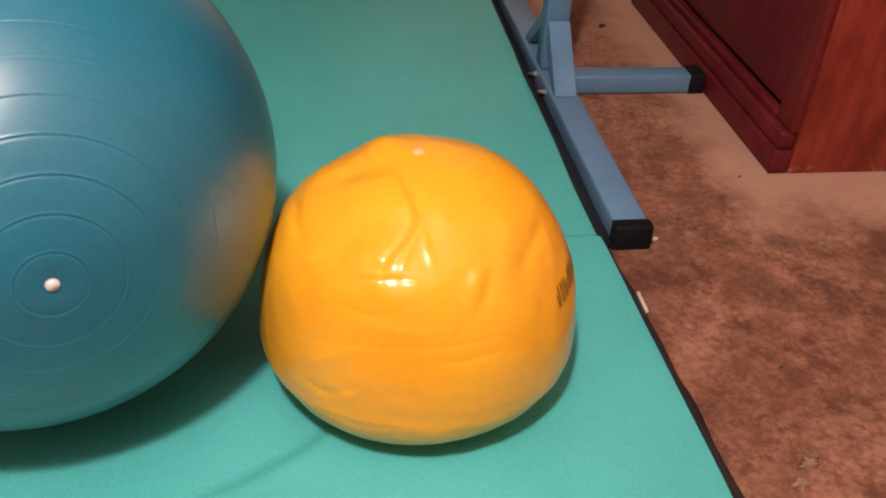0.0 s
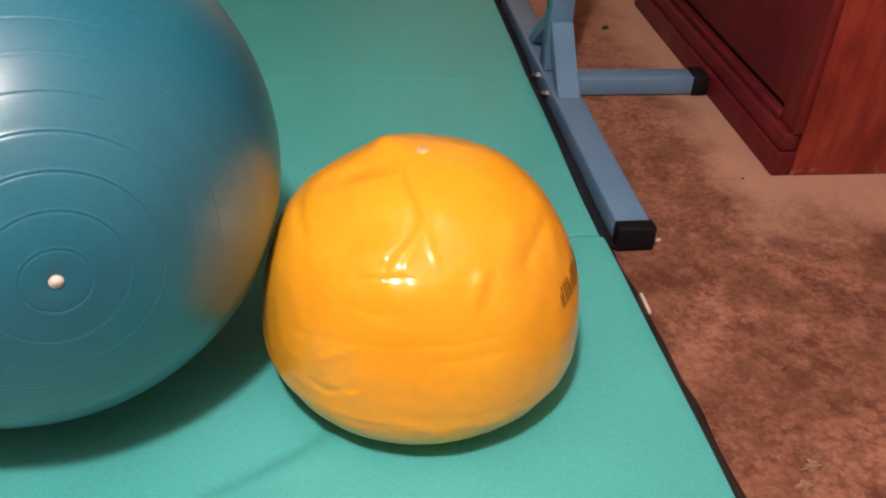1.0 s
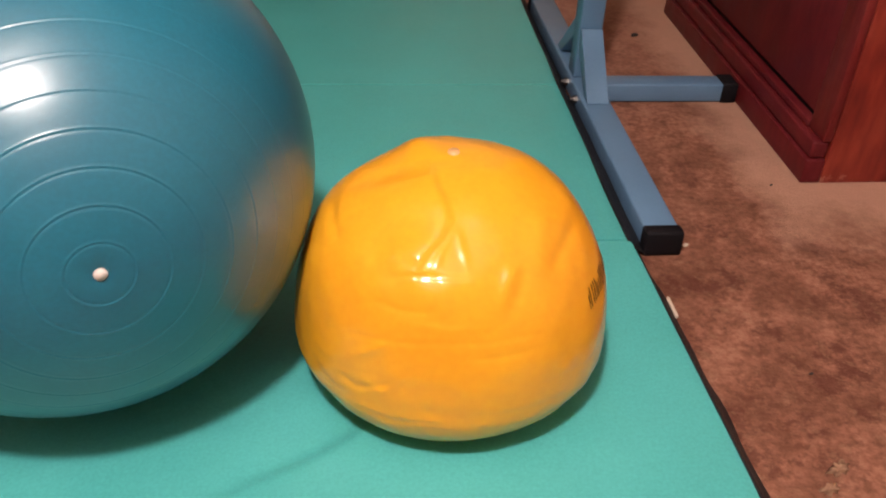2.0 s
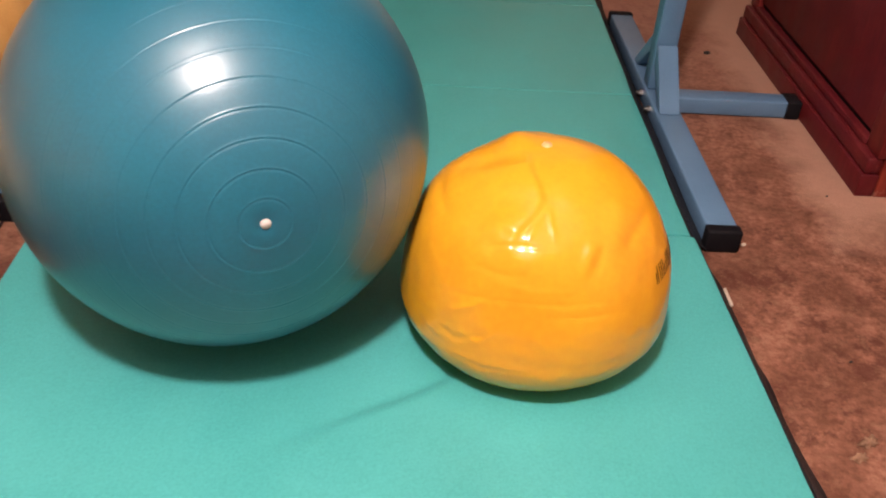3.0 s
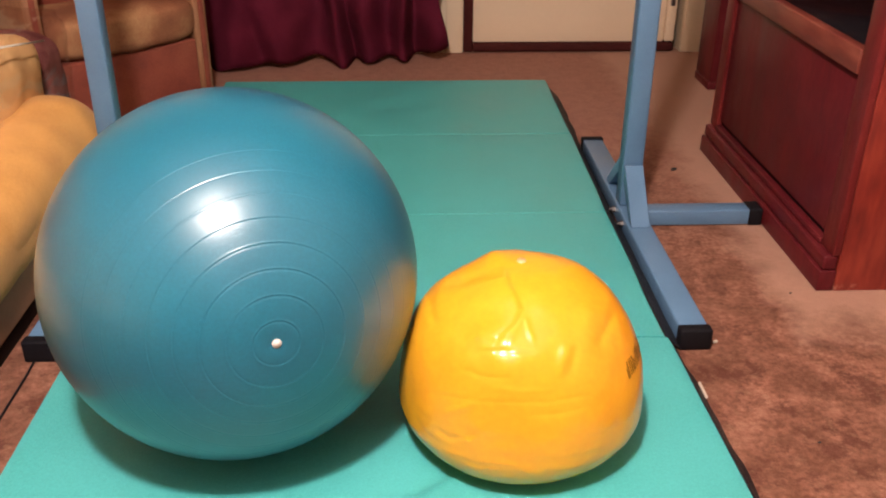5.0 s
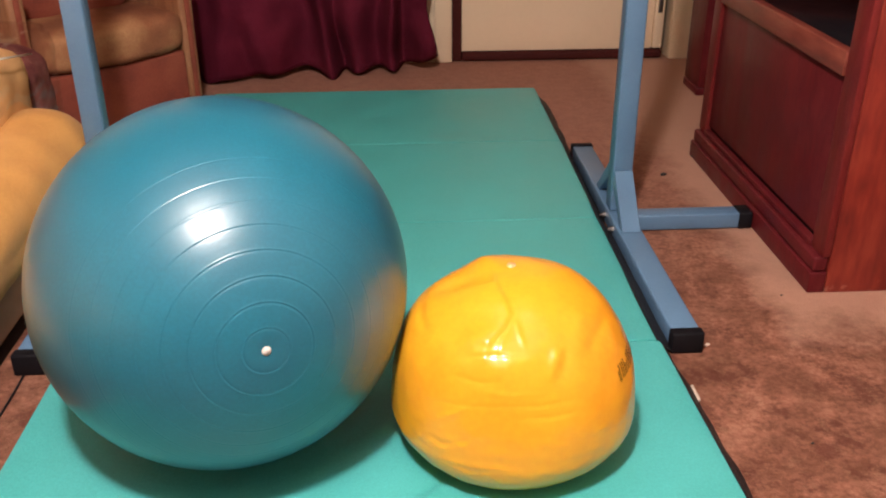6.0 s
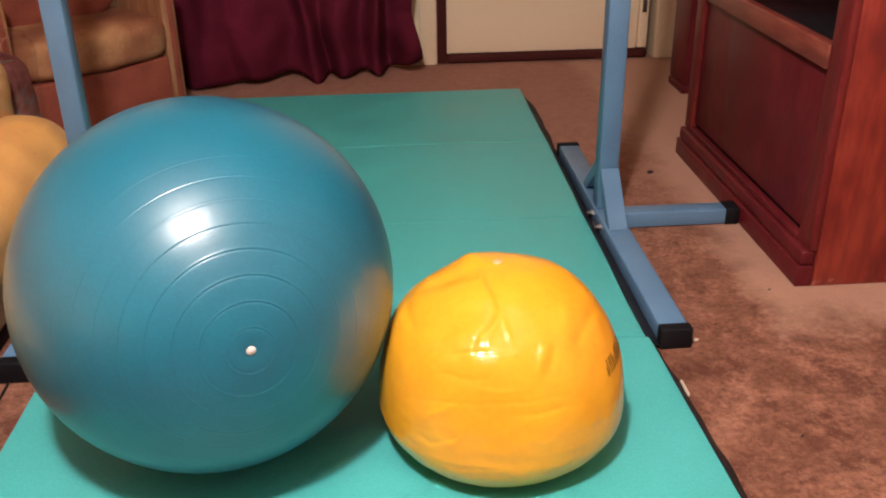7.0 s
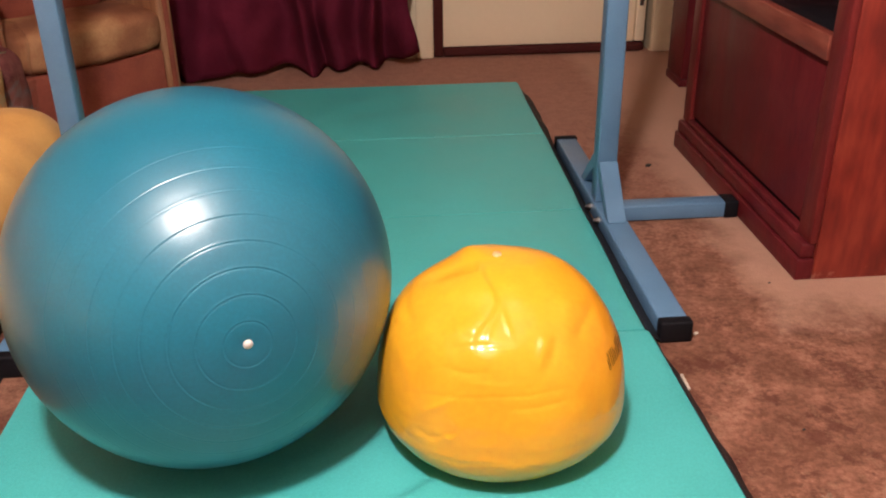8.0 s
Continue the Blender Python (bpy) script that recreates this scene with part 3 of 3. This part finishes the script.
# ---- horizontal bar stand ----
def bar_stand(side):
    th = thing("bar_stand", "blue square steel upright on a three-armed foot with black end caps", "gymnastics bar", (0.662 if side > 0 else -0.678, 0.63, 0), group="pair of bar stands")
    s = side
    part("floor_leg", slab(-0.031, 0.031, -0.598, 0.515, 0.002, 0.045, 0.004), M_STEEL, th)
    part("end_cap", slab(-0.0345, 0.0345, -0.626, -0.597, 0.0, 0.0485, 0.005), M_CAP, th, "black rubber end cap")
    part("end_cap", slab(-0.0345, 0.0345, 0.514, 0.54, 0.0, 0.0485, 0.005), M_CAP, th, "black rubber end cap")
    a, b = sorted((s * 0.0315, s * 0.32))
    part("side_leg", slab(a, b, -0.030, 0.022, 0.002, 0.045, 0.004), M_STEEL, th)
    a, b = sorted((s * 0.316, s * 0.354))
    part("end_cap", slab(a, b, -0.033, 0.025, 0.0, 0.048, 0.005), M_CAP, th, "black rubber end cap")
    part("upright", slab(-0.026, 0.026, 0.005, 0.057, 0.046, 1.25, 0.004) if s > 0 else slab(-0.030, 0.022, 0.005, 0.057, 0.046, 1.25, 0.004), M_STEEL, th)
    for nm, y0, y1 in (("brace", -0.125, 0.004), ("brace", 0.187, 0.058)):
        bm = bmesh.new()
        t = 0.03 if y0 < 0 else -0.03
        pts = [(y0 - t * 0.2, 0.046), (y0 + t, 0.046), (y1, 0.125), (y1, 0.162), (y1 - t * 0.25, 0.164)]
        x0, x1 = (-0.024, 0.024) if s > 0 else (-0.029, 0.019)
        vs = [[bm.verts.new((x, y, zz)) for y, zz in pts] for x in (x0, x1)]
        bm.faces.new(vs[0])
        bm.faces.new(vs[1][::-1])
        for i in range(5):
            j = (i + 1) % 5
            bm.faces.new((vs[0][i], vs[0][j], vs[1][j], vs[1][i]))
        bmesh.ops.bevel(bm, geom=bm.edges[:], offset=0.0015, segments=1, affect="EDGES")
        part(nm, bm, M_STEEL, th, smooth=False)
    for y, zz in ((0.028, 0.026), (-0.068, 0.028)):
        bm = bmesh.new()
        bmesh.ops.create_cone(bm, cap_ends=True, segments=6, radius1=0.0085, radius2=0.0085, depth=0.008, matrix=pose(-s * 0.035, y, zz, 0, 90, 0))
        bmesh.ops.create_cone(bm, cap_ends=True, segments=12, radius1=0.005, radius2=0.005, depth=0.012, matrix=pose(-s * 0.041, y, zz, 0, 90, 0))
        part("bolt", bm, M_BOLT, th, "zinc bolt", smooth=False)
    return th


bar_stand(1)
bar_stand(-1)


# ---- wooden cabinet ----
def cabinet():
    th = thing("media_cabinet", "reddish mahogany media cabinet with a panelled front and dark open niche", "cabinet", (1.018, 0.243, 0))
    L, D, T = 0.925, 0.56, 1.25
    F = 0.022
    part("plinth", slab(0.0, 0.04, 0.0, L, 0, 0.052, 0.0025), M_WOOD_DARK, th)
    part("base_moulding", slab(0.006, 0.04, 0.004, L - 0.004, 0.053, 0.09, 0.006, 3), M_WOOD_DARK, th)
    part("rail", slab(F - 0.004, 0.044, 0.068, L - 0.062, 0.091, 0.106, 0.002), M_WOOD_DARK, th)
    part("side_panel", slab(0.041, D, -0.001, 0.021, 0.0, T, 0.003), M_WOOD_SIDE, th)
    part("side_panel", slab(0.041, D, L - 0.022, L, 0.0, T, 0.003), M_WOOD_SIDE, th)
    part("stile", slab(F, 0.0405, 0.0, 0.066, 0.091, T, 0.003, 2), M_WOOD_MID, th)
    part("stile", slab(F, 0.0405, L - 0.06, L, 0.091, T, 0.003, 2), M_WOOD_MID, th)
    part("rail", slab(F - 0.004, 0.046, 0.067, L - 0.061, 0.498, 0.552, 0.003, 2), M_WOOD_RAIL, th)
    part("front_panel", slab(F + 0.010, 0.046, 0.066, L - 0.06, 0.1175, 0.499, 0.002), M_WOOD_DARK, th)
    # the shadow line below the panel, put in as a black strip
    part("panel_shade_strip", slab(F + 0.015, F + 0.022, 0.067, L - 0.061, 0.1065, 0.117, 0), M_FLAT_BLACK, th, "black strip for the shade line under the front panel")
    part("shelf", slab(0.047, D - 0.02, 0.022, L - 0.023, 0.5, 0.52, 0), M_FLAT_BLACK, th, "black niche floor")
    part("back_panel", slab(D - 0.02, D - 0.004, 0.022, L - 0.023, 0.1, T - 0.02, 0), M_FLAT_BLACK, th, "black back panel")
    part("top", slab(0.0, D + 0.01, -0.02, L + 0.02, T, T + 0.03, 0.006), M_WOOD_SIDE, th)
    part("rail", slab(F, 0.04, 0.067, L - 0.061, T - 0.08, T - 0.001, 0.004), M_WOOD_MID, th)
    return th


cabinet()
far = thing("side_cabinet", "dark brown wooden cabinet standing beyond the media cabinet", "cabinet", (1.236, 1.80, 0))
part("body", slab(0.004, 0.40, 0.0, 0.18, 0.03, 0.9, 0.006), M_WOOD_DARK, far)
part("plinth", slab(0.0, 0.40, 0.004, 0.176, 0.0, 0.03, 0.003), M_WOOD_DARK, far)


# ---- sofa ----
def sofa():
    th = thing("sofa", "tan velour sofa with plump rounded arm, raised on short feet", "sofa", (-0.74, 0, 0))
    for x in (-0.36, -0.8):
        for y in (-1.4, 0.8):
            part("foot", slab(x - 0.03, x + 0.03, y - 0.03, y + 0.03, 0.0, 0.042, 0.005), M_CAP, th, "short dark foot")
    # added black board: gives the dark of the shadow below the sofa
    part("plinth", slab(-0.3, -0.012, -1.5, 0.575, 0.0, 0.042, 0.006), M_FLAT_BLACK, th, "black board standing in for the shade under the sofa")
    part("front_panel", slab(-0.86, -0.002, -1.5, 0.86, 0.043, 0.19, 0.012, 4), M_SOFA_BASE, th, "lower panel in tan velour browned for shade")
    part("arm", bolster(-0.25, 0.026, -0.5, 0.86, 0.10, 0.343, 0.012, 2.0, 0.20), M_SOFA, th, "plump rounded arm")
    part("arm_front", puffy(-0.12, 0.027, -0.48, 0.50, 0.125, 0.29, 2.8, 0.008, 7.0), M_SOFA, th, "padded arm front")
    part("seat_cushion", puffy(-0.62, 0.0, -1.5, -0.46, 0.17, 0.44, 4.5, 0.01, 5.0), M_SOFA, th)
    part("backrest", puffy(-0.9, -0.6, -1.5, 0.6, 0.17, 0.85, 4.0, 0.012, 8.0), M_SOFA, th)
    return th


sofa()


def bedding_bag():
    th = thing("bedding_bag", "clear plastic bedding bag holding a tan and a maroon blanket", "bag", (-1.055, 0.68, 0.192))
    part("blanket", puffy(-0.13, 0.178, -0.34, 0.19, 0.0, 0.295, 4.5, 0.014, 11.0), M_BLANKET_TAN, th, "folded tan blanket")
    part("blanket", puffy(-0.11, 0.165, 0.195, 0.34, 0.0, 0.245, 4.5, 0.012, 14.0), M_BLANKET, th, "folded maroon blanket")

    def at(u, v):
        a, b = 2 * math.pi * u, math.pi * (v - 0.5)
        d = (math.cos(b) * math.cos(a), math.cos(b) * math.sin(a), math.sin(b))
        k = sum(abs(c) ** 7 for c in d) ** (-1 / 7)
        p = Vector((0.02 + 0.172 * d[0] * k, 0.375 * d[1] * k, 0.157 + 0.155 * d[2] * k))
        w = 0.010 * noise.noise(p * 13) + 0.006 * noise.noise(p * 34)
        return p + Vector((d[0], d[1], max(0, d[2]))) * w
    bm = grid_surface(at, 110, 60, close_u=True)
    bmesh.ops.remove_doubles(bm, verts=bm.verts[:], dist=0.0004)
    film = part("film", bm, M_PLASTIC, th, "creased clear plastic film")
    film.visible_shadow = False
    rim = bmesh.new()
    a, b = Vector((0.192, -0.17, 0.318)), Vector((0.196, 0.12, 0.264))
    bmesh.ops.create_cone(rim, cap_ends=True, segments=10, radius1=0.0030, radius2=0.0022, depth=(b - a).length,
                          matrix=Matrix.Translation((a + b) / 2) @ Vector((0, 0, 1)).rotation_difference(b - a).to_matrix().to_4x4())
    part("folded_hem", rim, M_HEM, film, "rolled hem of the film, pale for its glint")
    return th


bedding_bag()


def crumb(x, y, r, material, label, ragged=0.5):
    th_bm = bmesh.new()
    bmesh.ops.create_icosphere(th_bm, subdivisions=3, radius=r)
    for v in th_bm.verts:
        v.co = Vector((v.co.x * 1.5, v.co.y * 0.8, v.co.z * 0.55)) * (1 + ragged * noise.noise(v.co * 300 + Vector((x * 9, y * 9, 0))))
    ob = part("crumb", th_bm, material)
    ob.matrix_basis = pose(x, y, r * 0.45, 0, 0, 40 * x)
    tagged(ob, label, "crumb", group="crumbs on the carpet")


crumb(0.886, 0.995, 0.0075, M_CRUMB, "small dark crumb lying on the brown carpet")
crumb(0.715, 0.035, 0.0045, M_CRUMB_PALE, "small pale crumb lying on the brown carpet")
crumb(0.955, 0.235, 0.003, M_CRUMB, "small dark crumb lying on the brown carpet")
crumb(0.80, -0.30, 0.003, M_CRUMB, "small dark crumb lying on the brown carpet")

def cord():
    th = thing("power_cord", "thin dark power cord lying on the carpet beside the mat", "cord", (-0.69, -0.14, 0))
    bm = bmesh.new()
    n, k, r = 60, 8, 0.0024
    rings = []
    for i in range(n + 1):
        t = i / n
        c = Vector((-0.025 + 0.055 * t + 0.008 * math.sin(7 * t), 0.30 - 0.62 * t, r))
        rings.append([bm.verts.new(c + Vector((r * math.cos(2 * math.pi * j / k), 0, r * math.sin(2 * math.pi * j / k)))) for j in range(k)])
    for p, q in zip(rings, rings[1:]):
        for j in range(k):
            bm.faces.new((p[j], p[(j + 1) % k], q[(j + 1) % k], q[j]))
    part("cable", bm, M_CAP, th)


cord()

crumb(0.757, -0.481, 0.0080, M_SCRAP, "pale tan scrap trodden flat on the brown carpet", 1.5)
crumb(0.731, -0.513, 0.0070, M_SCRAP, "pale tan scrap trodden flat on the brown carpet", 1.5)

# ---- armchair ----
def armchair():
    th = thing("armchair", "russet armchair with worn gold seat cushion and oak trim", "armchair", (-0.645, 1.755, 0), turn=44.0)
    # built with its front towards -y, its right front corner at the origin
    part("front_rail", slab(-0.56, -0.052, -0.012, 0.06, 0.0, 0.232, 0.010, 3), M_CHAIR, th)
    part("seat_cushion", puffy(-0.585, -0.018, -0.045, 0.45, 0.2235, 0.378, 5.0, 0.010, 3.0), M_CHAIR_SEAT, th, "worn gold seat cushion")
    for x in (-0.05, -0.64):
        side = part("arm", slab(x, x + 0.055, -0.01, 0.30, 0.0, 0.56, 0.015, 3), M_CHAIR_WOOD, th, "oak side with rounded edge")
        part("trim_strip", slab(x + 0.018, x + 0.037, -0.016, -0.009, 0.01, 0.54, 0.003), M_CHAIR, side)
    part("backrest", puffy(-0.575, -0.055, 0.20, 0.36, 0.35, 0.9, 4.0, 0.01, 6.0), M_CHAIR, th)
    return th


armchair()
